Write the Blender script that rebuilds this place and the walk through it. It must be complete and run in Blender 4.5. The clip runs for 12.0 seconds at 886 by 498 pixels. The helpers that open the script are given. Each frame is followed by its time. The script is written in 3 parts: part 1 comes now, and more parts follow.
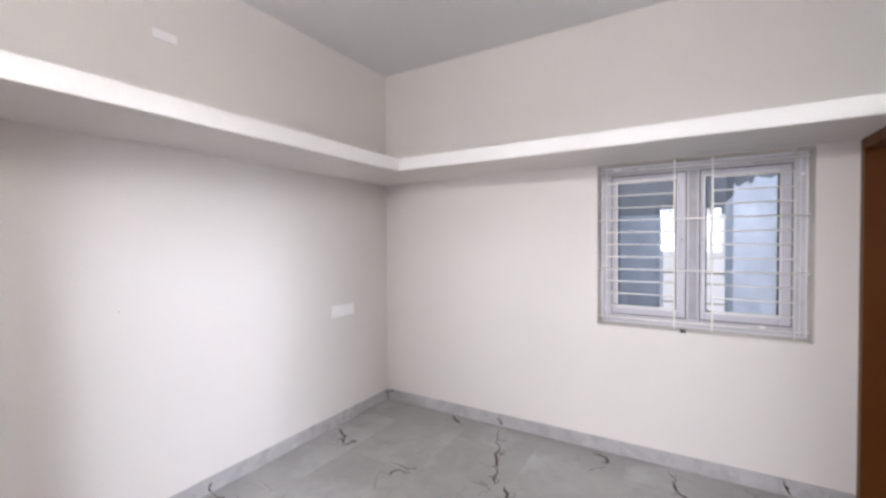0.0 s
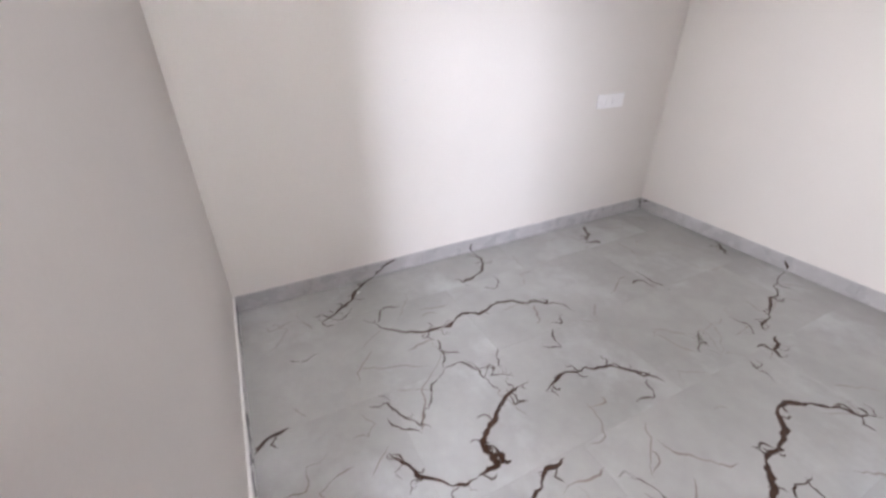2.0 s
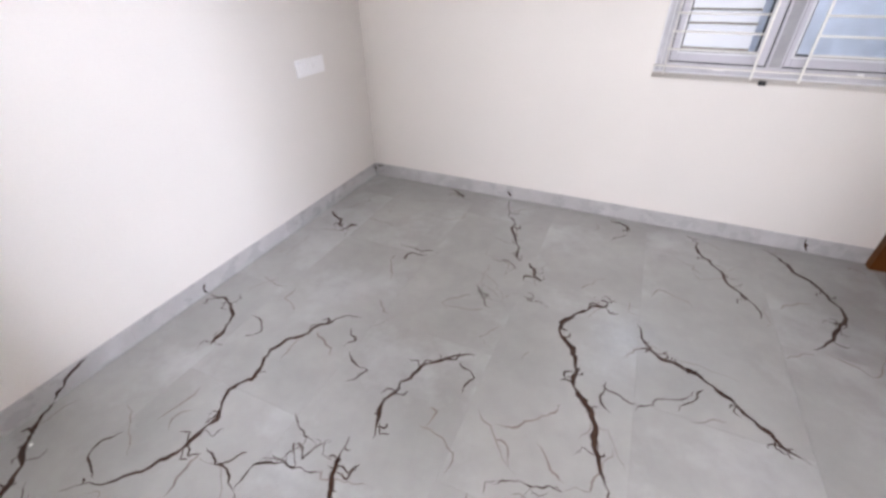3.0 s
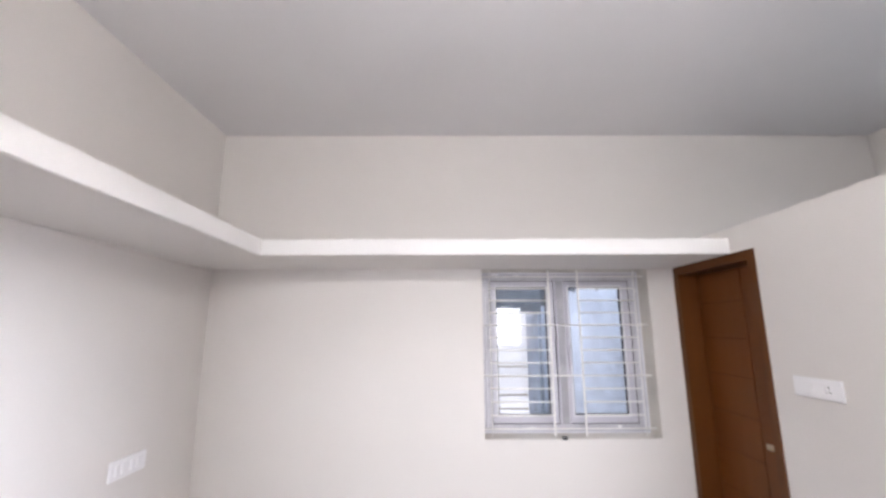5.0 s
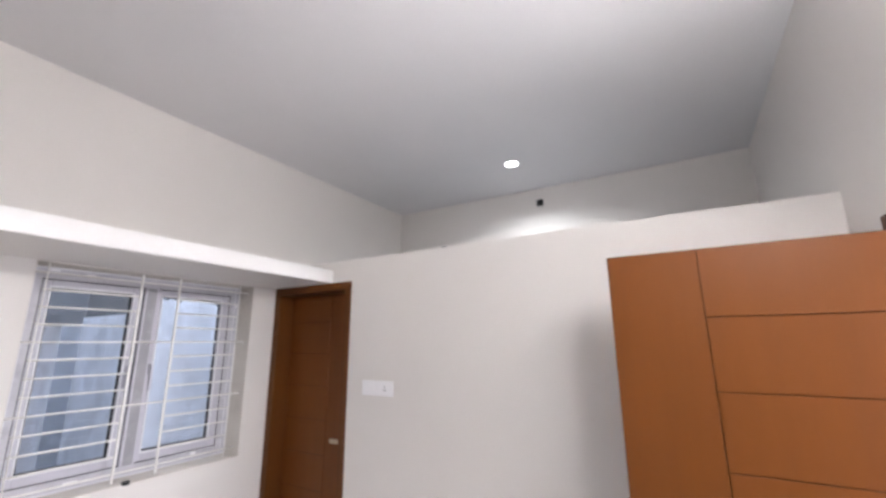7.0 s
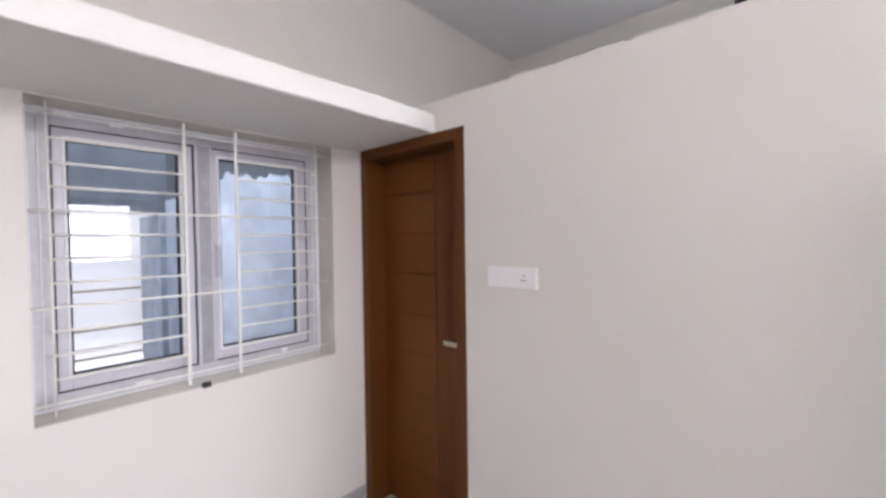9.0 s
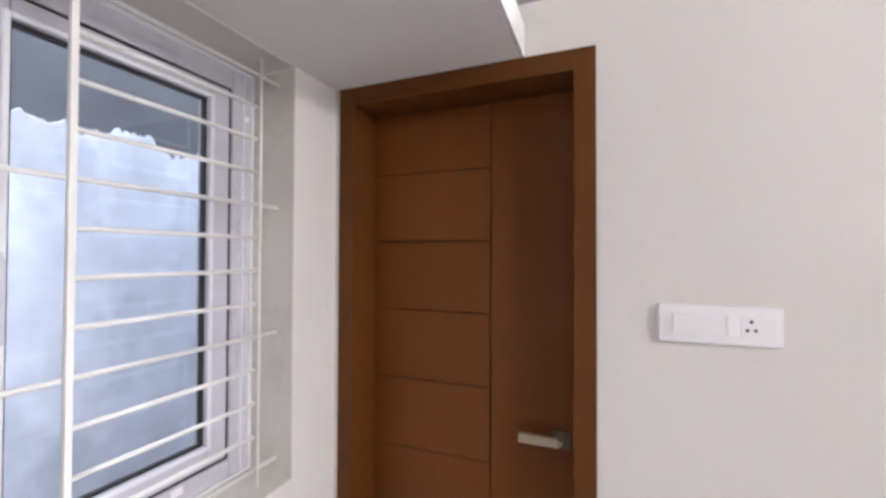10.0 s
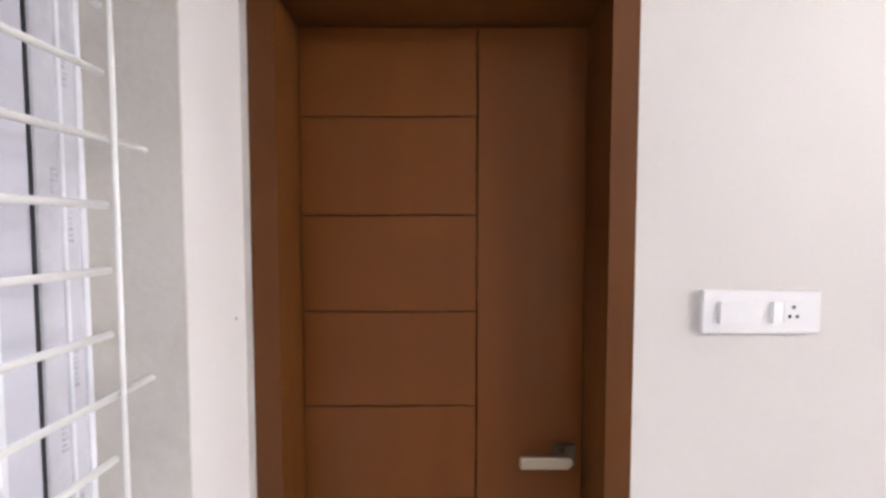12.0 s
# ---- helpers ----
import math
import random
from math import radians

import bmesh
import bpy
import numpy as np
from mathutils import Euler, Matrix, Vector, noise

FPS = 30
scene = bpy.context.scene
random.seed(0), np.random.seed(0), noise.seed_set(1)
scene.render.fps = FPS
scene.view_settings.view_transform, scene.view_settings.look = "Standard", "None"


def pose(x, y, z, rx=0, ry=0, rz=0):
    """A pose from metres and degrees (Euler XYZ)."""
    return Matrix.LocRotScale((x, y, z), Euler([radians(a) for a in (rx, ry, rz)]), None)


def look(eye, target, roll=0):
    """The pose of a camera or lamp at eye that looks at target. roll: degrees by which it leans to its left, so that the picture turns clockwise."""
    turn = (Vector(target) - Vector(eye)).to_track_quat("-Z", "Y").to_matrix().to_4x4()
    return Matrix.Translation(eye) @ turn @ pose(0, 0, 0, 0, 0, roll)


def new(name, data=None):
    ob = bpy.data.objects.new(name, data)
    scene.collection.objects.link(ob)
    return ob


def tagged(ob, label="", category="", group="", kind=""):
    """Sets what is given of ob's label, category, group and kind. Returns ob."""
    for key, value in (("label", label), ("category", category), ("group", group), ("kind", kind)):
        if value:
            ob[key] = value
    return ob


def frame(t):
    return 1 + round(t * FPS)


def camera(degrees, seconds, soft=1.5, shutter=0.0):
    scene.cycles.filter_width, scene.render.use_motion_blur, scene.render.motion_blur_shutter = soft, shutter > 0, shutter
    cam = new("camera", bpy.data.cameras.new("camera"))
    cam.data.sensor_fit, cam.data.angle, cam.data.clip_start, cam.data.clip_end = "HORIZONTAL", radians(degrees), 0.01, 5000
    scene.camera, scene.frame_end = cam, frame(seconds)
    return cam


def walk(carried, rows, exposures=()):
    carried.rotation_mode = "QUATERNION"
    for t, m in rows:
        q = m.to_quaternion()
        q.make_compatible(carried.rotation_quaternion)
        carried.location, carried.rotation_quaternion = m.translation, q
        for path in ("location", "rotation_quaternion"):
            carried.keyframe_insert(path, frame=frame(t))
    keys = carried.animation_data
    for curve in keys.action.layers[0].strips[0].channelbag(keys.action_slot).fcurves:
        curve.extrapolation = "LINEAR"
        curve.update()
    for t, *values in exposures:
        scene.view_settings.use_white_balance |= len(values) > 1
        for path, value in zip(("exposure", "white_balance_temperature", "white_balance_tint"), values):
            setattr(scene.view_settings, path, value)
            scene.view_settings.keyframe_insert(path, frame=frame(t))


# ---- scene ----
cam = camera(94.6, 12.0, soft=3.0)
PATH = [
    (0, (2.534, -3.153, 1.553), (1.505, -1.439, 1.511), -0.4),
    (0.5, (2.479, -3.11, 1.562), (0.961, -1.809, 1.499), -0.2),
    (1, (2.42, -3.158, 1.566), (0.648, -2.253, 1.362), 0.2),
    (1.2, (2.392, -3.148, 1.557), (0.592, -2.34, 1.234), 0.3),
    (1.5, (2.36, -3.127, 1.528), (0.584, -2.412, 0.951), 0.0),
    (2, (2.264, -3.104, 1.469), (0.695, -2.327, 0.502), -0.5),
    (2.5, (2.052, -2.888, 1.417), (0.922, -1.685, 0.287), -0.6),
    (2.7, (1.988, -2.789, 1.42), (1.051, -1.455, 0.262), -1.1),
    (4.3, (1.651, -2.899, 1.609), (1.625, -0.921, 1.317), -0.1),
    (4.5, (1.659, -2.933, 1.632), (1.626, -0.934, 1.599), -0.1),
    (5, (1.669, -2.959, 1.674), (1.677, -0.995, 2.052), -0.2),
    (5.5, (1.711, -2.948, 1.687), (1.945, -1.027, 2.194), -0.2),
    (6, (1.634, -2.856, 1.642), (2.441, -1.109, 2.186), 0.2),
    (6.5, (1.434, -2.761, 1.684), (2.841, -1.443, 2.216), -0.1),
    (7, (1.26, -2.756, 1.674), (2.942, -1.77, 2.121), -0.4),
    (7.5, (1.297, -2.724, 1.603), (3.012, -1.725, 1.848), -0.1),
    (7.7, (1.29, -2.715, 1.575), (2.975, -1.648, 1.724), -0.1),
    (9.3, (1.989, -1.665, 1.563), (3.465, -0.316, 1.514), -0.7),
    (9.5, (2.033, -1.418, 1.559), (3.633, -0.218, 1.521), -0.3),
    (10, (2.253, -0.822, 1.556), (4.109, -0.075, 1.588), 0.2),
    (10.5, (2.442, -0.451, 1.624), (4.418, -0.183, 1.773), 0.2),
    (11, (2.469, -0.391, 1.632), (4.458, -0.367, 1.843), -0.0),
    (11.5, (2.504, -0.396, 1.602), (4.5, -0.425, 1.73), -0.0),
    (12, (2.523, -0.403, 1.569), (4.521, -0.409, 1.474), 0.0),
]
walk(cam, [(t, look(eye, target, roll)) for t, eye, target, roll in PATH],
     exposures=[(0.0, -0.24), (0.5, -0.24), (1.0, -0.27), (1.5, -0.26), (2.5, -0.18), (4.5, -0.1), (5.5, -0.16), (6.0, -0.25), (6.5, -0.19), (7.0, -0.15), (7.5, -0.08), (9.5, -0.27), (10.0, 0.12), (10.5, 0.37), (11.0, 0.38), (11.5, 0.4), (12.0, 0.48)])

# ---------------------------------------------------------------- light
world = bpy.data.worlds.new("sky")
scene.world = world
world.use_nodes = True
wn = world.node_tree.nodes
sky = wn.new("ShaderNodeTexSky")
sky.sky_type = "NISHITA"
sky.sun_disc = False
sky.sun_elevation = radians(60)
sky.sun_rotation = radians(204)
wn["Background"].inputs["Strength"].default_value = 0.15
world.node_tree.links.new(sky.outputs["Color"], wn["Background"].inputs["Color"])

sun = new("sun", bpy.data.lights.new("sun", "SUN"))
sun.data.energy = 4.8
sun.data.angle = radians(0.5)
sun.data.color = (1.0, 0.95, 0.88)
sun.matrix_world = look((-8.0, -18.0, 34.1), (0, 0, 0))


def area_lamp(name, eye, target, w, h, power, colour):
    data = bpy.data.lights.new(name, "AREA")
    data.shape, data.size, data.size_y, data.energy, data.color = "RECTANGLE", w, h, power, colour
    ob = new(name, data)
    ob.matrix_world = look(eye, target)
    return ob


# daylight of the unseen hall's large window
hall_lamp = area_lamp("hall_window_light", (5.52, -5.38, 2.2), (1.9, -3.3, 1.5), 1.5, 1.0, 262, (0.82, 0.85, 1.0))
hall_lamp.data.spread = radians(90)
area_lamp("hall_front_light", (3.15, -6.92, 2.0), (2.5, -3.4, 1.3), 3.0, 1.5, 490, (0.91, 0.91, 1.0))

# fill lamp above the light well, added on top of the sky's own light
area_lamp("sky_over_light_well", (4.0, 0.66, 3.35), (4.0, 0.66, 0), 5.0, 0.8, 92, (0.81, 0.87, 1.0))

# second added fill lamp, brightening the yard wall
area_lamp("sky_over_yard", (3.4, 2.65, 3.45), (3.4, 2.65, 0), 5.0, 1.1, 120, (0.81, 0.87, 1.0))

spot = bpy.data.lights.new("downlight_beam", "SPOT")
spot.energy, spot.spot_size, spot.spot_blend, spot.shadow_soft_size = 85, radians(160), 0.85, 0.05
spot.color = (0.93, 0.96, 1.0)
beam = new("downlight_beam", spot)
beam.matrix_world = look((4.316, -1.643, 3.085), (4.316, -1.643, 0))

# ---------------------------------------------------------------- plan
W, D, H = 3.356, 3.335, 3.141      # room: x 0..W, y -D..0, ceiling H
E2 = 5.00                          # far wall of the loft
TOP = 2.24                         # top of the bath partition


# ---------------------------------------------------------------- materials
def material(name, base, rough=0.6, vary=0.06, scale=3.0, grain=0.0, grain_scale=120.0, bump=0.05, bump_scale=60.0,
             metal=0.0, stretch=(1, 1, 1), per_object=0.0, stain=None, stain_scale=1.5, coat=0.0, spec=0.5):
    """A painted, printed or solid surface with broad and fine variation and a fine relief."""
    m = bpy.data.materials.new(name)
    m.use_nodes = True
    nt, n = m.node_tree, m.node_tree.nodes
    link = nt.links.new
    b = n["Principled BSDF"]
    b.inputs["Roughness"].default_value = rough
    b.inputs["Metallic"].default_value = metal
    b.inputs["Coat Weight"].default_value = coat
    b.inputs["Specular IOR Level"].default_value = spec
    tc = n.new("ShaderNodeTexCoord")
    mp = n.new("ShaderNodeMapping")
    mp.inputs["Scale"].default_value = stretch
    link(tc.outputs["Object"], mp.inputs["Vector"])
    vec = mp.outputs["Vector"]
    info = n.new("ShaderNodeObjectInfo")
    if per_object:
        add = n.new("ShaderNodeVectorMath")
        add.operation = "MULTIPLY_ADD"
        add.inputs[1].default_value = (37, 53, 19)
        comb = n.new("ShaderNodeCombineXYZ")
        for k in range(3):
            link(info.outputs["Random"], comb.inputs[k])
        link(comb.outputs[0], add.inputs[0])
        link(vec, add.inputs[2])
        vec = add.outputs[0]

    def noise_node(s, detail=4.0, r=0.55):
        t = n.new("ShaderNodeTexNoise")
        t.inputs["Scale"].default_value, t.inputs["Detail"].default_value, t.inputs["Roughness"].default_value = s, detail, r
        link(vec, t.inputs["Vector"])
        return t.outputs["Fac"]

    def scaled(fac, amount):
        """1 - amount .. 1 + amount"""
        t = n.new("ShaderNodeMapRange")
        t.inputs["From Min"].default_value, t.inputs["From Max"].default_value = 0.25, 0.75
        t.inputs["To Min"].default_value, t.inputs["To Max"].default_value = 1 - amount, 1 + amount
        link(fac, t.inputs["Value"])
        return t.outputs["Result"]

    def times(colour, fac):
        t = n.new("ShaderNodeVectorMath")
        t.operation = "SCALE"
        link(colour, t.inputs[0])
        link(fac, t.inputs["Scale"])
        return t.outputs[0]

    rgb = n.new("ShaderNodeRGB")
    rgb.outputs[0].default_value = (*base, 1)
    colour = times(rgb.outputs[0], scaled(noise_node(scale), vary))
    if grain:
        colour = times(colour, scaled(noise_node(grain_scale, 6.0, 0.6), grain))
    if per_object:
        t = n.new("ShaderNodeMapRange")
        t.inputs["To Min"].default_value, t.inputs["To Max"].default_value = 1 - per_object, 1 + per_object
        link(info.outputs["Random"], t.inputs["Value"])
        colour = times(colour, t.outputs["Result"])
    if stain:
        ramp = n.new("ShaderNodeMapRange")
        ramp.inputs["From Min"].default_value, ramp.inputs["From Max"].default_value = 0.52, 0.72
        link(noise_node(stain_scale, 5.0, 0.65), ramp.inputs["Value"])
        mix = n.new("ShaderNodeMix")
        mix.data_type = "RGBA"
        link(ramp.outputs["Result"], mix.inputs["Factor"])
        link(colour, mix.inputs[6])
        mix.inputs[7].default_value = (*stain, 1)
        colour = mix.outputs[2]
    link(colour, b.inputs["Base Color"])
    if bump:
        bp = n.new("ShaderNodeBump")
        bp.inputs["Strength"].default_value, bp.inputs["Distance"].default_value = bump, 0.01
        link(noise_node(bump_scale, 5.0), bp.inputs["Height"])
        link(bp.outputs["Normal"], b.inputs["Normal"])
        rr = n.new("ShaderNodeMath")
        rr.operation = "MULTIPLY"
        rr.inputs[1].default_value = rough
        link(scaled(noise_node(scale * 3), 0.12), rr.inputs[0])
        link(rr.outputs[0], b.inputs["Roughness"])
    return m


def glass_material(name, tint):
    m = bpy.data.materials.new(name)
    m.use_nodes = True
    b = m.node_tree.nodes["Principled BSDF"]
    b.inputs["Base Color"].default_value = (*tint, 1)
    b.inputs["Transmission Weight"].default_value = 1.0
    b.inputs["Roughness"].default_value = 0.02
    b.inputs["IOR"].default_value = 1.45
    return m


def glow_material(name, colour, strength):
    m = bpy.data.materials.new(name)
    m.use_nodes = True
    b = m.node_tree.nodes["Principled BSDF"]
    b.inputs["Base Color"].default_value = (0.9, 0.9, 0.9, 1)
    b.inputs["Emission Color"].default_value = (*colour, 1)
    b.inputs["Emission Strength"].default_value = strength
    return m


wall_paint = material("cream_wall_paint", (0.755, 0.722, 0.692), 0.55, 0.03, 0.9, 0.015, 90, 0.05, 45, spec=0.3)
ceiling_paint = material("ceiling_paint", (0.765, 0.755, 0.765), 0.7, 0.025, 1.0, 0.01, 70, 0.06, 40, spec=0.3)
white_paint = material("white_edge_paint", (0.87, 0.855, 0.84), 0.5, 0.02, 2.0, 0.015, 80, 0.12, 35, spec=0.3)
# wall paint of the window reveal, darkened to carry the shade there
reveal_shade = material("shaded_reveal_paint", (0.65, 0.61, 0.555), 0.7, 0.05, 5.0, 0.03, 90, 0.12, 60, stain=(0.54, 0.50, 0.45), stain_scale=4, spec=0.3)
tile_stone = material("grey_marble_tile", (0.345, 0.342, 0.335), 0.24, 0.13, 2.0, 0.05, 14, 0.006, 20, per_object=0.006,
                      stain=(0.435, 0.435, 0.44), stain_scale=1.9)
skirt_stone = material("grey_marble_skirting", (0.43, 0.42, 0.425), 0.28, 0.08, 3.0, 0.05, 16, 0.01, 20,
                       stain=(0.52, 0.51, 0.52), stain_scale=3.0)
grout = material("grey_grout", (0.30, 0.295, 0.285), 0.85, 0.08, 8, 0.05, 150, 0.1, 90)
vein_stone = material("dark_brown_vein", (0.040, 0.020, 0.013), 0.45, 0.45, 16, 0.3, 90, 0.0, spec=0.15)
vein_faint = material("faint_brown_vein", (0.175, 0.148, 0.128), 0.35, 0.30, 10, 0.25, 70, 0.0)
laminate = material("brown_laminate", (0.131, 0.0395, 0.0062), 0.45, 0.07, 1.4, 0.02, 30, 0.02, 60, stretch=(6, 6, 0.5), spec=0.22)
laminate_frame = material("brown_frame_laminate", (0.104, 0.034, 0.0064), 0.45, 0.09, 1.4, 0.04, 30, 0.04, 60, stretch=(6, 6, 0.5), spec=0.22)
groove_dark = material("dark_groove", (0.055, 0.020, 0.007), 0.8, 0.1, 10, 0.1, 60, 0.0, spec=0.05)
steel = material("brushed_steel", (0.40, 0.34, 0.25), 0.36, 0.04, 10, 0.05, 200, 0.02, 200, metal=1.0)
# handle steel darkened for the roses, their shadow being painted in
steel_shaded = material("shaded_steel", (0.13, 0.108, 0.08), 0.42, 0.08, 14, 0.08, 160, 0.03, 160, metal=1.0)
plastic = material("white_plastic", (0.90, 0.89, 0.90), 0.35, 0.015, 6, 0.0, 60, 0.01, 90)
socket_black = material("black_socket_hole", (0.015, 0.015, 0.015), 0.6, 0.1, 60, 0.0, 60, 0.0)
upvc = material("white_upvc", (0.56, 0.55, 0.605), 0.35, 0.03, 6, 0.02, 60, 0.01, 60)
# lighter upvc for lips and beads; their ridge highlights are in the colour
upvc_highlight = material("highlight_white_upvc", (0.77, 0.77, 0.80), 0.35, 0.05, 8, 0.04, 60, 0.02, 60)
film = material("grey_protective_film", (0.34, 0.335, 0.36), 0.4, 0.12, 9, 0.08, 50, 0.1, 30, stain=(0.46, 0.455, 0.49), stain_scale=9)
film_white = material("scuffed_white_film", (0.57, 0.56, 0.60), 0.4, 0.08, 9, 0.06, 40, 0.12, 30, stain=(0.45, 0.44, 0.48), stain_scale=8)
print_grey = material("faded_grey_print", (0.44, 0.44, 0.48), 0.5, 0.3, 60, 0.3, 200, 0.0)
rubber = material("black_rubber", (0.018, 0.018, 0.02), 0.6, 0.1, 20, 0.0, 60, 0.02, 60)
grille_paint = material("cream_enamel", (0.86, 0.845, 0.81), 0.4, 0.04, 12, 0.03, 90, 0.05, 90)
glass = glass_material("clear_glass", (0.86, 0.90, 0.95))
tube_glow = glow_material("lit_tube", (0.985, 0.96, 0.985), 345.0)
lens_glow = glow_material("led_diffuser", (0.95, 0.98, 1.0), 14.0)
whitewash = material("blue_white_limewash", (0.74, 0.775, 0.85), 0.9, 0.18, 2.8, 0.10, 9, 0.2, 30, stretch=(1.4, 1.4, 1.1),
                     stain=(0.52, 0.56, 0.64), stain_scale=2.6)
yard_paint = material("grey_limewash", (0.40, 0.43, 0.49), 0.9, 0.18, 2.6, 0.06, 7, 0.15, 30, stretch=(1.3, 1.3, 1.0), stain=(0.27, 0.29, 0.335), stain_scale=3.2)
cement = material("grey_cement_render", (0.16, 0.165, 0.18), 0.95, 0.16, 2.0, 0.08, 30, 0.3, 25, stain=(0.115, 0.12, 0.13), stain_scale=1.6)
# cement again, set slightly lighter so the yard's stronger light is in the colour
yard_cement_lit = material("lit_grey_cement_render", (0.17, 0.18, 0.20), 0.95, 0.14, 2.4, 0.08, 24, 0.3, 25, stretch=(2, 2, 0.8), stain=(0.125, 0.13, 0.15), stain_scale=1.8)
far_paint = material("white_exterior_paint", (0.80, 0.79, 0.82), 0.8, 0.04, 1.0, 0.03, 30, 0.1, 20)
soil = material("dusty_ground", (0.24, 0.21, 0.17), 0.95, 0.15, 0.6, 0.12, 20, 0.3, 15)


# ---------------------------------------------------------------- building helpers
def box(bm, x0, x1, y0, y1, z0, z1, bevel=0.0, segments=2):
    made = bmesh.ops.create_cube(bm, size=1.0, matrix=Matrix.Translation(((x0 + x1) / 2, (y0 + y1) / 2, (z0 + z1) / 2))
                                 @ Matrix.Diagonal((x1 - x0, y1 - y0, z1 - z0, 1)))
    if bevel:
        edges = list({e for v in made["verts"] for e in v.link_edges})
        bmesh.ops.bevel(bm, geom=edges, offset=bevel, segments=segments, profile=0.6, affect="EDGES", clamp_overlap=True)
    return bm


def rod(bm, a, b, r, sides=8):
    a, b = Vector(a), Vector(b)
    turn = (b - a).to_track_quat("Z", "Y").to_matrix().to_4x4()
    bmesh.ops.create_cone(bm, cap_ends=True, segments=sides, radius1=r, radius2=r, depth=(b - a).length,
                          matrix=Matrix.Translation((a + b) / 2) @ turn)
    return bm


def uneven_bar(bm, along, a, b, u0, u1, z0, z1, rng, sway, step=0.045):
    """A bar along x (0) or y (1) whose corners wander by up to sway, as hand-trowelled plaster does; u is the other level axis."""
    n = max(2, int((b - a) / step))
    rings = []
    for i in range(n + 1):
        t = a + (b - a) * i / n
        d = [rng.uniform(-sway, sway) for _ in range(3)]
        ring = []
        for u, z in ((u0, z0 + d[0]), (u1, z0 + d[0]), (u1, z1 + d[1]), (u0, z1 + d[2])):
            ring.append(bm.verts.new((t, u, z) if along == 0 else (u, t, z)))
        rings.append(ring)
    for p, q in zip(rings, rings[1:]):
        for k in range(4):
            bm.faces.new((p[k], q[k], q[(k + 1) % 4], p[(k + 1) % 4]))
    bm.faces.new(rings[0])
    bm.faces.new(rings[-1])
    bmesh.ops.recalc_face_normals(bm, faces=bm.faces)
    return bm


def mesh_of(name, bm, mat, smooth=False):
    me = bpy.data.meshes.new(name)
    bm.to_mesh(me)
    bm.free()
    me.materials.append(mat)
    if smooth:
        for p in me.polygons:
            p.use_smooth = True
    return me


def part(name, bm, mat, parent=None, label="", smooth=False):
    ob = new(name, mesh_of(name, bm, mat, smooth))
    if parent is not None:
        ob.parent = parent
    if label:
        ob["label"] = label
    return ob


def thing(name, at, label, category, group="", kind="", rz=0):
    ob = new(name)
    ob.matrix_world = pose(*at, 0, 0, rz)
    ob.empty_display_size = 0.1
    return tagged(ob, label, category, group, kind)


def structure(name, bm, mat, label, category):
    return tagged(part(name, bm, mat), label, category, kind="structure")


# ---------------------------------------------------------------- walls, ceiling, ledge
WX0, WX1, WZ0, WZ1 = 1.960, 3.168, 0.928, 2.090     # window opening
N0, N1 = 0.0, 0.23
bm = bmesh.new()
box(bm, -0.2, WX0, N0, N1, -0.1, H)
box(bm, WX1, E2 + 0.2, N0, N1, -0.1, H)
box(bm, WX0, WX1, N0, N1, -0.1, WZ0)
box(bm, WX0, WX1, N0, N1, WZ1, H)
structure("wall_north", bm, wall_paint, "cream painted plaster wall with a deep window opening", "wall")

bm = bmesh.new()
box(bm, -0.2, 0.0, -D, 0.0, -0.1, H)
structure("wall_west", bm, wall_paint, "plain cream painted plaster wall", "wall")

SX0, SX1, SZ = 2.115, 3.055, 2.057                      # entrance opening in the south wall
bm = bmesh.new()
box(bm, -0.2, SX0, -D - 0.2, -D, -0.1, H)
box(bm, SX1, E2 + 0.2, -D - 0.2, -D, -0.1, H)
box(bm, SX0, SX1, -D - 0.2, -D, SZ, H)
structure("wall_south", bm, wall_paint, "cream painted plaster wall with the entrance doorway", "wall")

BY0, BY1, BZ = -0.796, -0.018, 2.0915                  # bath door opening in the partition
bm = bmesh.new()
box(bm, W, W + 0.12, -D, BY0, -0.1, TOP)
box(bm, W, W + 0.12, BY1, 0.0, -0.1, TOP)
box(bm, W, W + 0.12, BY0, BY1, BZ, TOP)
partition = structure("wall_east", bm, wall_paint, "cream painted partition wall ending below the ceiling", "wall")

part("plaster_edge", uneven_bar(bmesh.new(), 1, -D + 0.002, -0.002, W + 0.001, W + 0.119, TOP - 0.012, TOP + 0.003, random.Random(8), 0.003, 0.06), wall_paint, partition, "uneven trowelled top edge")
bm = bmesh.new()
box(bm, E2, E2 + 0.2, -D, 0.0, -0.1, H)
structure("wall_loft", bm, wall_paint, "cream painted wall behind the open loft", "wall")

bm = bmesh.new()
box(bm, W + 0.12, E2, -D, 0.0, 2.10, 2.20)
structure("floor_loft", bm, cement, "plain concrete slab of the open loft", "floor")

bm = bmesh.new()
box(bm, -0.2, 5.75, -7.2, N1, H, H + 0.18)
structure("ceiling", bm, ceiling_paint, "plain white painted ceiling", "ceiling")

# the concrete shelf that runs round two walls
LD, LZ0, LZ1 = 0.612, 2.092, 2.183
bm = bmesh.new()
outline = [(0.0, -D), (LD, -D), (LD, -LD), (W, -LD), (W, 0.0), (0.0, 0.0)]
low = [bm.verts.new((x, y, LZ0)) for x, y in outline]
bm.faces.new(list(reversed(low)))
lifted = bmesh.ops.extrude_face_region(bm, geom=list(bm.faces))
for v in lifted["geom"]:
    if isinstance(v, bmesh.types.BMVert):
        v.co.z = LZ1
bmesh.ops.recalc_face_normals(bm, faces=bm.faces)
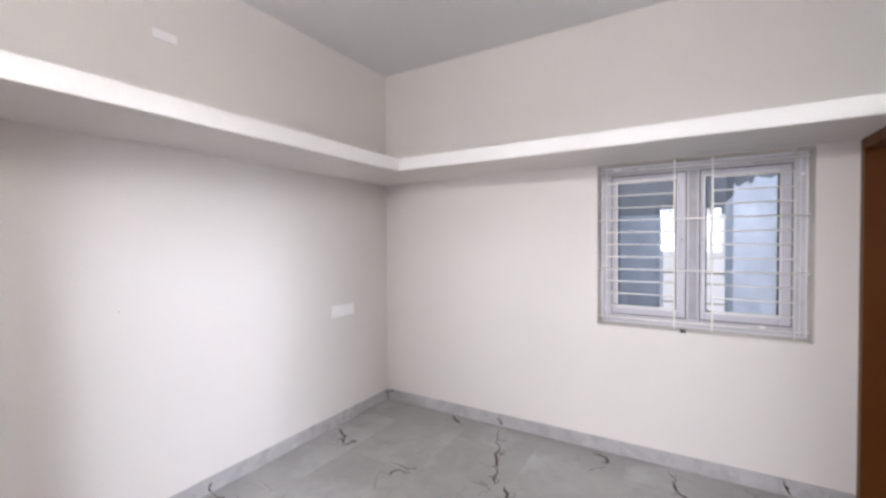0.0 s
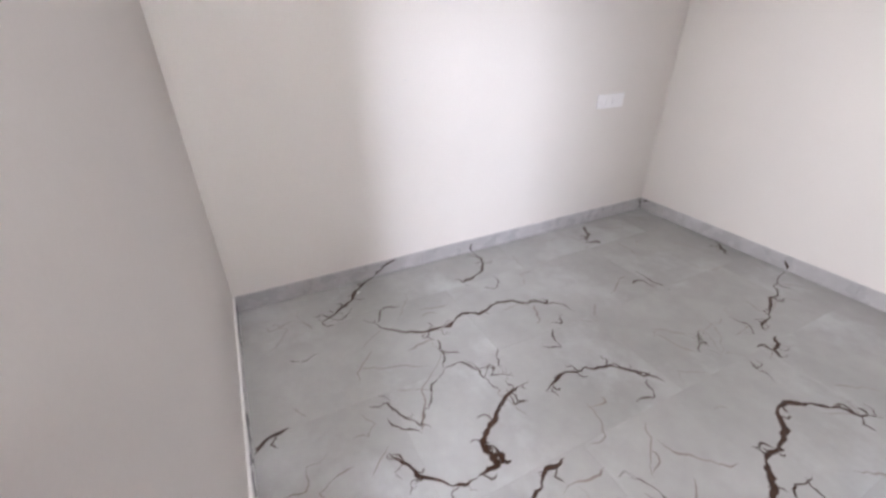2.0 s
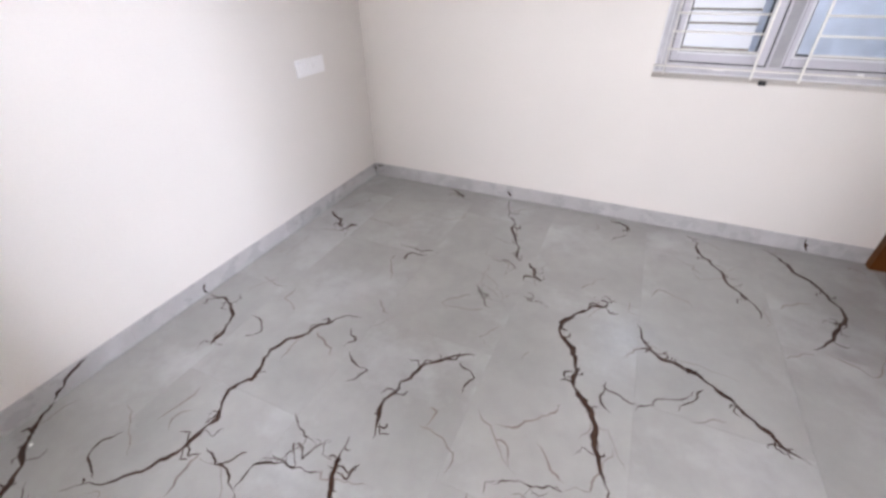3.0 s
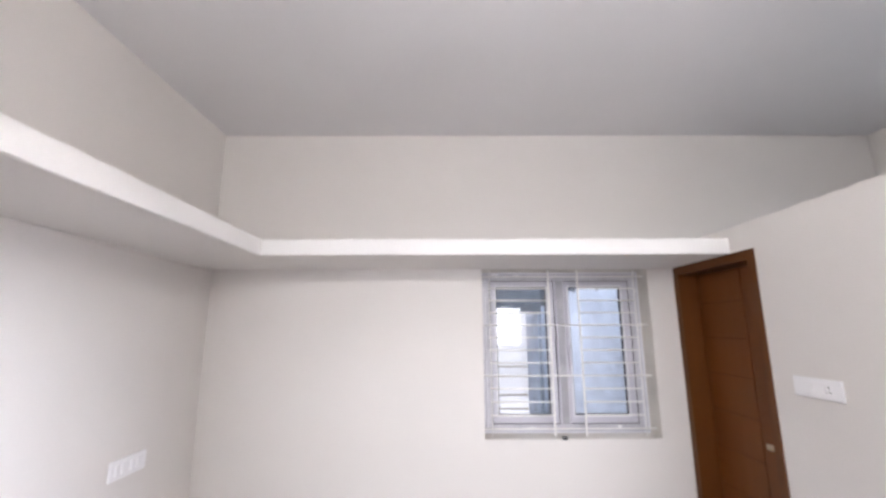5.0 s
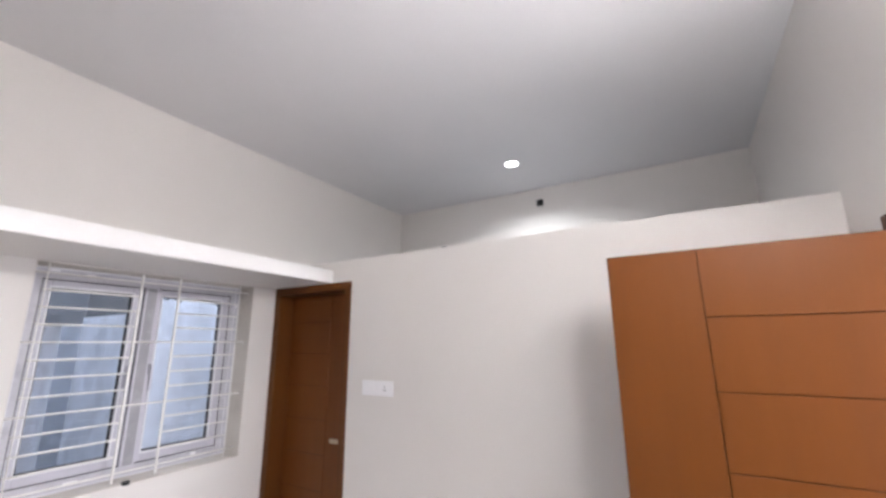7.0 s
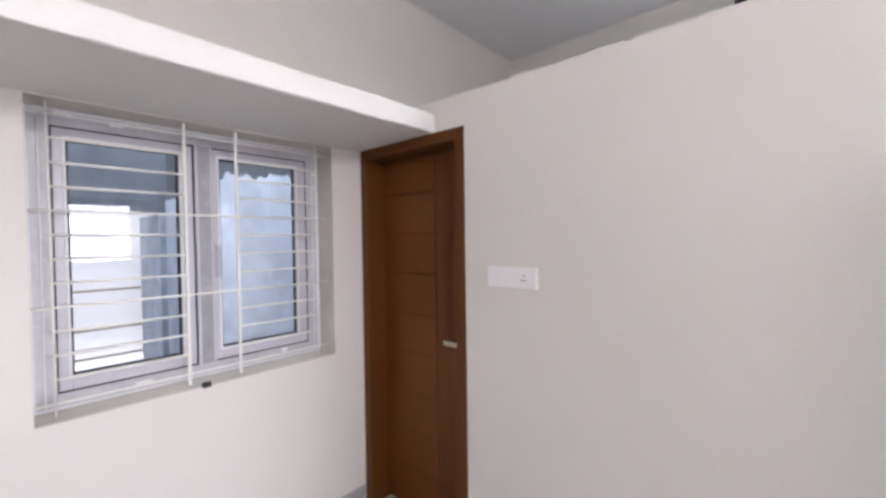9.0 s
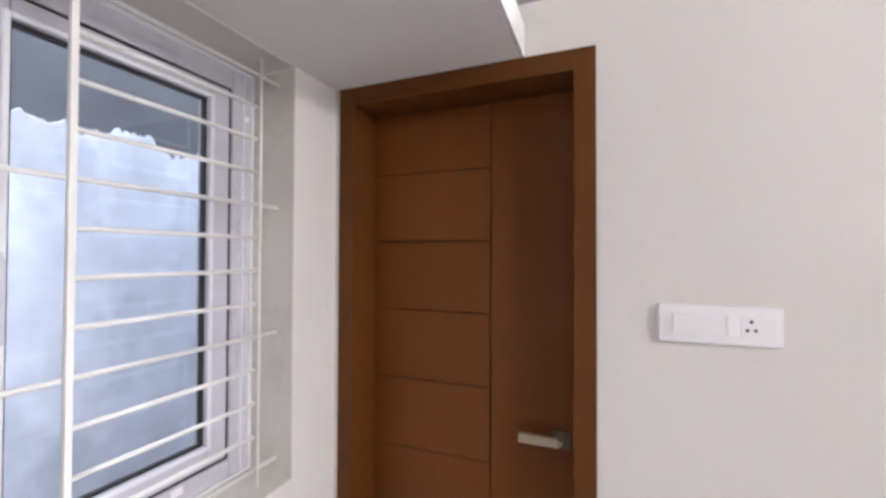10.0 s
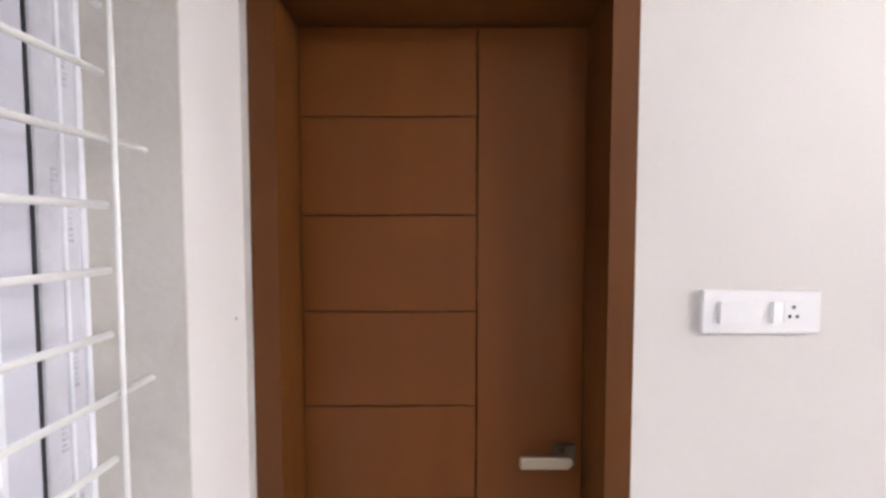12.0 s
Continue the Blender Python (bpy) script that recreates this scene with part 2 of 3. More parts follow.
front = [e for e in bm.edges if all(v.co.x > 0.1 and v.co.y < -0.1 for v in e.verts)]
bmesh.ops.bevel(bm, geom=front, offset=0.006, segments=2, affect="EDGES", clamp_overlap=True)
ledge = structure("ledge", bm, wall_paint, "concrete shelf ledge with a white painted edge, running round two walls", "ledge")
bm = bmesh.new()
plaster = random.Random(5)
uneven_bar(bm, 1, -D + 0.001, -LD, LD - 0.002, LD + 0.003, LZ0 + 0.001, LZ1 + 0.001, plaster, 0.0022)
uneven_bar(bm, 0, LD, W - 0.001, -LD - 0.003, -LD + 0.002, LZ0 + 0.001, LZ1 + 0.001, plaster, 0.0022)
part("edge_band", bm, white_paint, ledge, "bright white painted ledge edge")

# thin lining of the window opening, its shade put into a darker colour
bm = bmesh.new()
box(bm, WX0, WX0 + 0.003, 0.001, N1 - 0.07, WZ0, WZ1)
box(bm, WX1 - 0.003, WX1, 0.001, N1 - 0.07, WZ0, WZ1)
box(bm, WX0 + 0.003, WX1 - 0.003, 0.001, N1 - 0.07, WZ0, WZ0 + 0.003)
box(bm, WX0 + 0.003, WX1 - 0.003, 0.001, N1 - 0.07, WZ1 - 0.003, WZ1)
structure("trim_window_lining", bm, reveal_shade, "thin lining of the window opening, coloured as wall paint in shade", "trim")

# ---------------------------------------------------------------- hall behind the entrance (closes the place)
bm = bmesh.new()
box(bm, -0.2, 0.0, -7.2, -D - 0.2, -0.1, H)
structure("wall_hall_west", bm, wall_paint, "plain cream hall wall", "wall")
bm = bmesh.new()
box(bm, 5.55, 5.75, -7.2, -6.3, -0.1, H)
box(bm, 5.55, 5.75, -3.85, -D - 0.2, -0.1, H)
box(bm, 5.55, 5.75, -6.3, -3.85, -0.1, 1.5)
box(bm, 5.55, 5.75, -6.3, -3.85, 2.8, H)
structure("wall_hall_east", bm, wall_paint, "plain cream hall wall with a wide window opening", "wall")
bm = bmesh.new()
box(bm, 0.0, 1.6, -7.2, -7.0, -0.1, H)
box(bm, 4.7, 5.55, -7.2, -7.0, -0.1, H)
box(bm, 1.6, 4.7, -7.2, -7.0, -0.1, 1.1)
box(bm, 1.6, 4.7, -7.2, -7.0, 2.85, H)
structure("wall_hall_south", bm, wall_paint, "plain cream hall wall with a wide opening", "wall")
bm = bmesh.new()
box(bm, 5.17, 5.55, -D - 0.2, -D, -0.1, H)
structure("wall_hall_north", bm, wall_paint, "plain cream hall wall", "wall")

# ---------------------------------------------------------------- window
window = thing("window_1", (0, 0, 0), "white upvc casement window with two glazed sashes", "window", kind="structure")
FY0, FY1 = 0.155, 0.215
fx0, fx1, fz0, fz1 = WX0 + 0.004, WX1 - 0.004, WZ0 + 0.004, WZ1 - 0.004
fw = 0.072
SASH_Z0, SASH_Z1 = 0.996, 2.018
for x0, x1, z0, z1 in ((fx0, fx0 + fw, fz0, fz1), (fx1 - fw, fx1, fz0, fz1),
                       (fx0 + fw, fx1 - fw, SASH_Z1 + 0.005, fz1), (fx0 + fw, fx1 - fw, fz0, SASH_Z0 - 0.006)):
    part("window_frame", box(bmesh.new(), x0, x1, FY0, FY1, z0, z1, 0.004), film_white, window,
         "white frame member under scuffed protective film")
# raised lips, coloured brighter than the frame to draw its highlights
for x0, x1, z0, z1 in ((fx0, fx0 + 0.010, fz0, fz1), (fx1 - 0.010, fx1, fz0, fz1), (fx1 - 0.040, fx1 - 0.034, fz0 + 0.012, fz1 - 0.012),
                       (fx0 + 0.034, fx0 + 0.040, fz0 + 0.012, fz1 - 0.012), (fx0 + 0.010, fx1 - 0.010, fz1 - 0.010, fz1),
                       (fx0 + 0.010, fx1 - 0.010, fz0, fz0 + 0.010)):
    part("frame_lip", box(bmesh.new(), x0, x1, FY0 - 0.006, FY0 + 0.002, z0, z1, 0.0015, 1), upvc_highlight, window, "raised white lip of the frame")
part("screw_cap", rod(bmesh.new(), (fx1 - 0.026, FY0 - 0.004, 1.95), (fx1 - 0.026, FY0 + 0.001, 1.95), 0.008, 14), plastic, window, "round white screw cap")
glyphs = random.Random(3)
for x, z, count in ((fx1 - 0.030, 1.78, 6), (fx1 - 0.030, 1.55, 8), (fx1 - 0.030, 1.33, 7), (fx1 - 0.030, 1.12, 5), (fx1 - 0.052, 1.62, 5), (fx1 - 0.052, 1.24, 6)):
    for k in range(count):
        w = glyphs.uniform(0.006, 0.010)
        part("print_bar", box(bmesh.new(), x, x + w, FY0 - 0.0012, FY0 + 0.0005, z + 0.0085 * k, z + 0.0085 * k + glyphs.uniform(0.003, 0.0055)), print_grey, window,
             "faded grey print on the film")
MX0, MX1 = 2.523, 2.598
mullion = part("mullion", box(bmesh.new(), MX0, MX1, FY0 - 0.012, FY1, SASH_Z0 - 0.006, SASH_Z1 + 0.005, 0.004), upvc, window)
part("film_strip", box(bmesh.new(), MX0 + 0.012, MX1 - 0.012, FY0 - 0.0135, FY0 - 0.0115, SASH_Z0 - 0.003, SASH_Z1 + 0.002), film, mullion,
     "grey protective film")


def sash(x0, x1, z0, z1, left, right, handle_x):
    """A glazed casement; left and right are the widths of its stiles."""
    low, high = 0.054, 0.041
    y0, y1 = FY0 + 0.006, FY1 - 0.006
    body = bmesh.new()
    for a, b, c, d in ((x0, x0 + left, z0, z1), (x1 - right, x1, z0, z1), (x0 + left, x1 - right, z0, z0 + low), (x0 + left, x1 - right, z1 - high, z1)):
        box(body, a, b, y0, y1, c, d, 0.004)
    ob = part("sash", body, upvc, window)
    seal = bmesh.new()
    k = 0.005
    for a, b, c, d in ((x0 - k, x0, z0 - k, z1 + k), (x1, x1 + k, z0 - k, z1 + k), (x0, x1, z0 - k, z0), (x0, x1, z1, z1 + k)):
        box(seal, a, b, y0 - 0.001, y1 - 0.01, c, d)
    part("seal", seal, rubber, ob, "thin black rubber seal")
    g = 0.008
    gasket = bmesh.new()
    gx0, gx1, gz0, gz1 = x0 + left, x1 - right, z0 + low, z1 - high
    for a, b, c, d in ((gx0, gx0 + g, gz0, gz1), (gx1 - g, gx1, gz0, gz1), (gx0 + g, gx1 - g, gz0, gz0 + g), (gx0 + g, gx1 - g, gz1 - g, gz1)):
        box(gasket, a, b, y0 + 0.013, y1 - 0.020, c, d)
    part("gasket", gasket, rubber, ob, "black glazing gasket")
    pane = part("pane", box(bmesh.new(), gx0 + 0.002, gx1 - 0.002, y0 + 0.018, y0 + 0.024, gz0 + 0.002, gz1 - 0.002), glass, ob, "clear glass pane")
    pane.visible_shadow = False
    # raised bead, its highlight painted by the lighter upvc
    bead = bmesh.new()
    w = 0.011
    for a, b, c, d in ((gx0 - w, gx0, gz0 - w, gz1 + w), (gx1, gx1 + w, gz0 - w, gz1 + w), (gx0, gx1, gz0 - w, gz0), (gx0, gx1, gz1, gz1 + w)):
        box(bead, a, b, y0 - 0.005, y0 + 0.004, c, d, 0.002, 1)
    part("glazing_bead", bead, upvc_highlight, ob, "raised white glazing bead")
    hb = bmesh.new()
    box(hb, handle_x - 0.011, handle_x + 0.011, y0 - 0.012, y0, 1.50, 1.56, 0.003)
    box(hb, handle_x - 0.008, handle_x + 0.008, y0 - 0.030, y0 - 0.014, 1.40, 1.55, 0.004)
    box(hb, handle_x - 0.006, handle_x + 0.006, y0 - 0.018, y0 - 0.008, 1.53, 1.545)
    part("handle", hb, upvc, ob, "white lever handle")


sash(fx0 + fw + 0.004, MX0 - 0.005, SASH_Z0, SASH_Z1, 0.040, 0.056, MX0 - 0.034)
sash(MX1 + 0.005, fx1 - fw - 0.004, SASH_Z0, SASH_Z1, 0.030, 0.060, MX1 + 0.018)

# bits of label and tape left on the frame
for k, (x, z, w, h) in enumerate(((2.05, 2.065, 0.05, 0.016), (2.215, 2.052, 0.045, 0.014), (2.93, 0.965, 0.03, 0.02), (2.28, 0.958, 0.06, 0.014))):
    tagged(part("paper_label", box(bmesh.new(), x, x + w, FY0 - 0.0015, FY0 + 0.0005, z, z + h), plastic), "small torn white paper label stuck on the window frame", "label",
           group="labels on the window frame")

# ---------------------------------------------------------------- window grille
grille = thing("window_grille", (2.56, 0.046, 0.94), "cream enamelled steel bar grille fixed in the window opening", "grille")
gx, gz = 2.56, 0.94
GV = (2.020, 2.452, 2.668, 3.084)
for x in GV:
    if x in GV[1:3]:
        bm = box(bmesh.new(), x - 0.006 - gx, x + 0.006 - gx, -0.012, 0.0, WZ0 + 0.012 - gz, WZ1 - 0.001 - gz, 0.002)
        part("flat_bar", bm, grille_paint, grille, "flat upright bar")
    else:
        bm = rod(bmesh.new(), (x - gx, -0.006, WZ0 + 0.012 - gz), (x - gx, -0.006, WZ1 - 0.001 - gz), 0.0034)
        part("upright_bar", bm, grille_paint, grille, smooth=True)
PITCH = 0.0882
for k in range(-3, 9):
    z = 1.690 - PITCH * k - gz
    if k % 4 == 0:
        part("long_bar", rod(bmesh.new(), (WX0 + 0.004 - gx, 0.006, z), (3.157 - gx, 0.006, z), 0.0053), grille_paint, grille, smooth=True)
    else:
        for x0, x1 in ((GV[0], GV[1] + 0.008), (GV[2] + 0.010, GV[3] + 0.008)):
            part("short_bar", rod(bmesh.new(), (x0 - 0.008 - gx, 0.006, z), (x1 - 0.012 - gx, 0.006, z), 0.0053), grille_paint, grille, smooth=True)
part("long_bar", rod(bmesh.new(), (WX0 + 0.004 - gx, 0.006, 2.041 - gz), (3.157 - gx, 0.006, 2.041 - gz), 0.0053), grille_paint, grille, smooth=True)

bm = box(bmesh.new(), -0.018, 0.018, -0.012, 0.010, -0.012, 0.010, 0.004)
plug = part("rubber_plug", bm, rubber)
plug.location = (2.505, 0.004, 0.936)
tagged(plug, "small black rubber plug on the window sill edge", "plug")


# ---------------------------------------------------------------- doors
def lever(parent, m, x, y, z, side, mirror=1, keyed=True):
    """A lever on a square rose with a keyhole rose below, in a leaf's own axes (face at y, out towards side, lever along +x * mirror)."""
    rose = bmesh.new()
    box(rose, x - 0.031, x + 0.019, min(y, y + side * 0.008), max(y, y + side * 0.008), z - 0.046, z + 0.006, 0.002)
    hd = part("handle", rose, steel_shaded, parent, "brushed steel lever handle on a square rose")
    hd.matrix_local = m
    if keyed:
        key = bmesh.new()
        box(key, x - 0.030, x + 0.018, min(y, y + side * 0.007), max(y, y + side * 0.007), z - 0.108, z - 0.062, 0.002)
        part("keyhole_rose", key, steel_shaded, hd)
    grip = bmesh.new()
    rod(grip, (x - 0.002, y + side * 0.006, z - 0.014), (x - 0.002, y + side * 0.050, z - 0.014), 0.010, 12)
    xa, xb = sorted((x - mirror * 0.004, x + mirror * 0.110))
    ya, yb = sorted((y + side * 0.042, y + side * 0.056))
    box(grip, xa, xb, ya, yb, z - 0.027, z + 0.001, 0.005, 3)
    part("lever", grip, steel, hd)


def leaf(parent, m, width, height, bottom, first_groove, stile, faces=(1,), pitch=0.2285):
    """A flush leaf: x 0 (lock side) .. width (hinge side), body y -0.016..0.016, with inlaid panels on the given faces."""
    core = part("leaf", box(bmesh.new(), 0, width, -0.014, 0.014, bottom, height), groove_dark, parent)
    core.matrix_local = m
    gap = 0.0019
    for side in faces:
        y0, y1 = sorted((side * 0.014, side * 0.018))
        part("panel", box(bmesh.new(), 0, stile - gap, y0, y1, bottom, height, 0.001, 1), laminate, core)
        edges = [height]
        z = first_groove
        while z > bottom + 0.12:
            edges.append(z)
            z -= pitch
        edges.append(bottom)
        for za, zb in zip(edges, edges[1:]):
            part("panel", box(bmesh.new(), stile + gap, width, y0, y1, zb + (gap if zb > bottom else 0), za - (gap if za < height else 0), 0.001, 1), laminate, core)
    for a, b in ((-0.001, 0.0), (width, width + 0.001)):
        part("edge_strip", box(bmesh.new(), a, b, -0.018, 0.018, bottom, height), laminate_frame, core)
    return core


# bath door: closed, in the partition
bath = thing("door_1", (W, 0, 0), "closed brown laminate bathroom door with grooved panels in a deep frame", "door", kind="structure")
fwid = 0.054
for y0, y1, z0, z1 in ((BY0, BY0 + fwid, 0.0, BZ), (BY1 - fwid, BY1, 0.0, BZ), (BY0 + fwid, BY1 - fwid, BZ - fwid, BZ)):
    part("frame", box(bmesh.new(), -0.006, 0.172, y0, y1, z0, z1), laminate_frame, bath)
at = Matrix.Translation((0.148, BY0 + fwid + 0.003, 0)) @ pose(0, 0, 0, 0, 0, 90)
leaf(bath, at, BY1 - BY0 - 2 * fwid - 0.006, BZ - fwid - 0.004, 0.008, 1.831, 0.253)
lever(bath, at, 0.047, 0.018, 1.047, 1, keyed=False)

# entrance door: open at a right angle into the room
ent = thing("door_2", (SX0, -D, 0), "open brown laminate entrance door with grooved panels, at a right angle to the wall", "door", kind="structure")
for x0, x1, z0, z1 in ((0.0, 0.06, 0.0, SZ), (SX1 - SX0 - 0.06, SX1 - SX0, 0.0, SZ), (0.06, SX1 - SX0 - 0.06, SZ - 0.06, SZ)):
    part("frame", box(bmesh.new(), x0, x1, -0.204, 0.006, z0, z1, 0.002, 1), laminate_frame, ent)
at = Matrix.Translation((2.943 - SX0, 0.818, 0)) @ pose(0, 0, 0, 0, 0, -90)
leaf(ent, at, 0.810, 1.990, 0.008, 1.752, 0.296, faces=(-1, 1), pitch=0.241)
lever(ent, at, 0.040, -0.018, 1.115, -1)
lever(ent, at, 0.040, 0.018, 1.115, 1)
for z in (0.25, 1.0, 1.75):
    part("hinge", rod(bmesh.new(), (2.968 - SX0, 0.010, z - 0.05), (2.968 - SX0, 0.010, z + 0.05), 0.008, 12), steel, ent, "steel butt hinge")


# ---------------------------------------------------------------- switch and socket plates
def plate(name, at, rz, width, height, modules, label, category):
    """A plate on a wall: local x along the wall, y out of it (towards -y), z up. modules: (kind, x0, x1)."""
    ob = thing(name, at, label, category, rz=rz)
    part("cover", box(bmesh.new(), 0, width, -0.013, 0.0, 0, height, 0.005, 3), plastic, ob)
    for kind, x0, x1 in modules:
        z0, z1 = height * 0.26, height * 0.74
        if kind == "switch":
            bm = box(bmesh.new(), x0, x1, -0.0160, -0.010, z0, z1, 0.0012)
            for v in bm.verts:
                if v.co.y < -0.012:
                    v.co.y -= 0.0045 * (x1 - v.co.x) / (x1 - x0)
            part("rocker", bm, plastic, ob)
        if kind == "pressed_switch":
            bm = box(bmesh.new(), x0, x1, -0.0155, -0.010, z0, z1, 0.0012)
            box(bm, x0 + 0.001, x1 - 0.001, -0.0245, -0.012, z0 + 0.006, z0 + 0.020, 0.003)
            part("rocker", bm, plastic, ob)
        if kind == "socket":
            face = part("socket_face", box(bmesh.new(), x0, x1, -0.0150, -0.011, z0, z1, 0.0012), plastic, ob)
            c, m = (x0 + x1) / 2, (z0 + z1) / 2
            for dx, dz, r in ((0, 0.0105, 0.0038), (-0.0076, -0.0085, 0.0036), (0.0076, -0.0085, 0.0036)):
                part("pin_hole", rod(bmesh.new(), (c + dx, -0.0145, m + dz), (c + dx, -0.0155, m + dz), r, 12), socket_black, face)
    return ob


plate("switch_plate", (W, -0.932, 1.357), 270, 0.242, 0.089, (("switch", 0.031, 0.100), ("switch", 0.138, 0.162), ("socket", 0.164, 0.202)),
      "white plastic switch and socket plate beside the bathroom door", "switch")
plate("switch_plate", (0.0, -0.740, 0.915), 90, 0.255, 0.098, (("switch", 0.03, 0.068), ("switch", 0.072, 0.118), ("switch", 0.136, 0.174), ("switch", 0.178, 0.224)),
      "white plastic switch plate low on the wall", "switch")
plate("blank_plate", (0.0, -2.030, 2.682), 90, 0.128, 0.052, (), "small blank white plastic plate above the ledge", "plate")
plate("socket_plate", (2.042, -D, 1.359), 180, 0.137, 0.088, (("pressed_switch", 0.026, 0.062), ("socket", 0.066, 0.104)),
           "white plastic socket plate beside the entrance", "socket")

# ---------------------------------------------------------------- tube light over the entrance wall
TX, TZ = 1.84, 2.45
tube = thing("tube_light", (TX, -D, TZ), "lit white tube light on a batten high on the entrance wall", "wall light")
part("batten", box(bmesh.new(), -0.61, 0.61, 0.0, 0.026, -0.018, 0.018, 0.003), plastic, tube)
for sx in (-1, 1):
    part("end_holder", box(bmesh.new(), sx * 0.60 - 0.012, sx * 0.60 + 0.012, 0.024, 0.066, -0.016, 0.016, 0.003), plastic, tube)
bm = rod(bmesh.new(), (-0.588, 0.048, 0), (0.588, 0.048, 0), 0.013, 16)
part("tube", bm, tube_glow, tube, "glowing fluorescent tube", smooth=True)

# ---------------------------------------------------------------- loft: downlight, open box
lamp = thing("downlight", (4.316, -1.643, H), "lit round white recessed ceiling downlight over the loft", "ceiling light")
bm = bmesh.new()
bmesh.ops.create_cone(bm, cap_ends=False, segments=40, radius1=0.062, radius2=0.050, depth=0.010, matrix=Matrix.Translation((0, 0, -0.006)))
part("rim", bm, plastic, lamp, smooth=True)
bm = bmesh.new()
bmesh.ops.create_uvsphere(bm, u_segments=32, v_segments=16, radius=0.050, matrix=Matrix.Translation((0, 0, -0.004)) @ Matrix.Diagonal((1, 1, 0.18, 1)))
part("diffuser", bm, lens_glow, lamp, "glowing white domed diffuser", smooth=True)

jb = thing("junction_box", (E2, -1.663, 2.995), "open black electrical junction box set in the loft wall", "junction box")
bm = bmesh.new()
for y0, y1, z0, z1 in ((-0.032, 0.032, -0.032, -0.025), (-0.032, 0.032, 0.025, 0.032), (-0.032, -0.025, -0.025, 0.025), (0.025, 0.032, -0.025, 0.025)):
    box(bm, -0.006, 0.0, y0, y1, z0, z1)
part("rim", bm, rubber, jb)
part("back", box(bmesh.new(), -0.002, 0.0, -0.025, 0.025, -0.025, 0.025), socket_black, jb)

bm = box(bmesh.new(), -0.012, 0.012, -0.016, 0.016, 0.0, 0.010, 0.004)
crumb = part("mortar_crumb", bm, cement)
crumb.location = (W + 0.03, -1.52, TOP + 0.003)
tagged(crumb, "small grey crumb of mortar on top of the partition", "debris")

fleck = part("paint_fleck", rod(bmesh.new(), (0, 0, 0), (0, 0, 0.002), 0.006, 7), white_paint)
fleck.location = (0.14, -2.645, 0.0005)
tagged(fleck, "small white fleck of paint on the floor tile", "paint fleck")
for name, x, y, z, turn in (("nail", 0.0, -2.207, 1.194, 90), ("nail", 3.318, 0.0, 1.395, 0)):
    nail = part(name, rod(bmesh.new(), (0, 0.0005, 0), (0, -0.002, 0), 0.0032, 8), print_grey)
    nail.matrix_world = pose(x, y, z, 0, 0, turn)
    tagged(nail, "small grey nail head in the painted wall", "nail")

# ---------------------------------------------------------------- light well behind the window
bm = bmesh.new()
box(bm, 2.86, 9.0, 1.10, 2.0, -0.2, 1.92)
shaft = tagged(part("light_well_block", bm, whitewash), "limewashed neighbouring wall with bare cement above", "wall", kind="structure")
bm = bmesh.new()
box(bm, 2.87, 9.0, 1.11, 2.0, 1.92, 3.2)
part("upper_wall", bm, cement, shaft, "bare grey cement render")
bm = bmesh.new()
rows = []
for k in range(460):
    x = 2.86 + 0.006 * k
    top = 2.035 + 0.10 * noise.fractal((x * 4.0, 0.3, 7.0), 0.7, 2.2, 5) + 0.03 * noise.noise((x * 22.0, 3.0, 1.0))
    rows.append([bm.verts.new(p) for p in ((x, 1.12, 1.90), (x, 1.0993, 1.90), (x, 1.0993, max(1.905, top - 0.006)), (x, 1.103, max(1.91, top)), (x, 1.12, max(1.911, top)))])
for p, q in zip(rows, rows[1:]):
    for i in range(4):
        bm.faces.new((p[i], q[i], q[i + 1], p[i + 1]))
bmesh.ops.recalc_face_normals(bm, faces=bm.faces)
part("limewash_edge", bm, whitewash, shaft, "ragged upper edge of the limewash")

OX0, OX1, OZ, YB = 2.19, 3.12, 1.885, 4.17
bm = bmesh.new()
box(bm, -3.0, OX0, 3.3, YB, -0.2, OZ)
box(bm, OX1, 9.0, 3.3, YB, -0.2, OZ)
yard_sides = bmesh.new()
for x0, x1 in ((OX0, OX0 + 0.004), (OX1 - 0.004, OX1)):
    box(yard_sides, x0, x1, 3.302, YB - 0.002, -0.12, OZ - 0.002)
yard = tagged(part("yard_wall", bm, yard_paint), "grey cement yard wall with a tall opening", "wall", kind="structure")
# upper wall in the lightened copy of the cement
part("upper_wall", box(bmesh.new(), -3.0, 9.0, 3.3, 3.5, OZ, 2.75), yard_cement_lit, yard, "bare grey cement render")
# end block out of view, added to hold back light from the west
bm = bmesh.new()
box(bm, -3.2, -3.0, N1, 3.5, -0.2, 3.2)
tagged(part("yard_end_wall", bm, cement), "unseen grey cement block, added to close the yard's west end", "wall", kind="structure")
bm = bmesh.new()
box(bm, -3.0, 9.0, YB, 5.6, -0.2, -0.12)
tagged(part("pavement", bm, far_paint), "pale concrete paving beyond the yard wall", "pavement", kind="structure")
rails = thing("yard_gate", (OX0, YB + 0.08, -0.12), "low grey steel gate of horizontal rails beyond the yard opening", "gate")
for z in (1.02, 0.86, 0.56, 0.34, 0.23):
    part("rail", rod(bmesh.new(), (-0.15, 0, z + 0.12), (OX1 - OX0 + 0.15, 0, z + 0.12), 0.013, 8), steel, rails, smooth=True)
for x in (-0.15, OX1 - OX0 + 0.15):
    part("post", rod(bmesh.new(), (x, 0, 0), (x, 0, 1.2), 0.018, 8), steel, rails, smooth=True)
far = tagged(part("far_house", box(bmesh.new(), -6, 12, 5.6, 9.6, -0.2, 6.0), far_paint), "white sunlit house wall beyond the yard", "house", kind="structure")
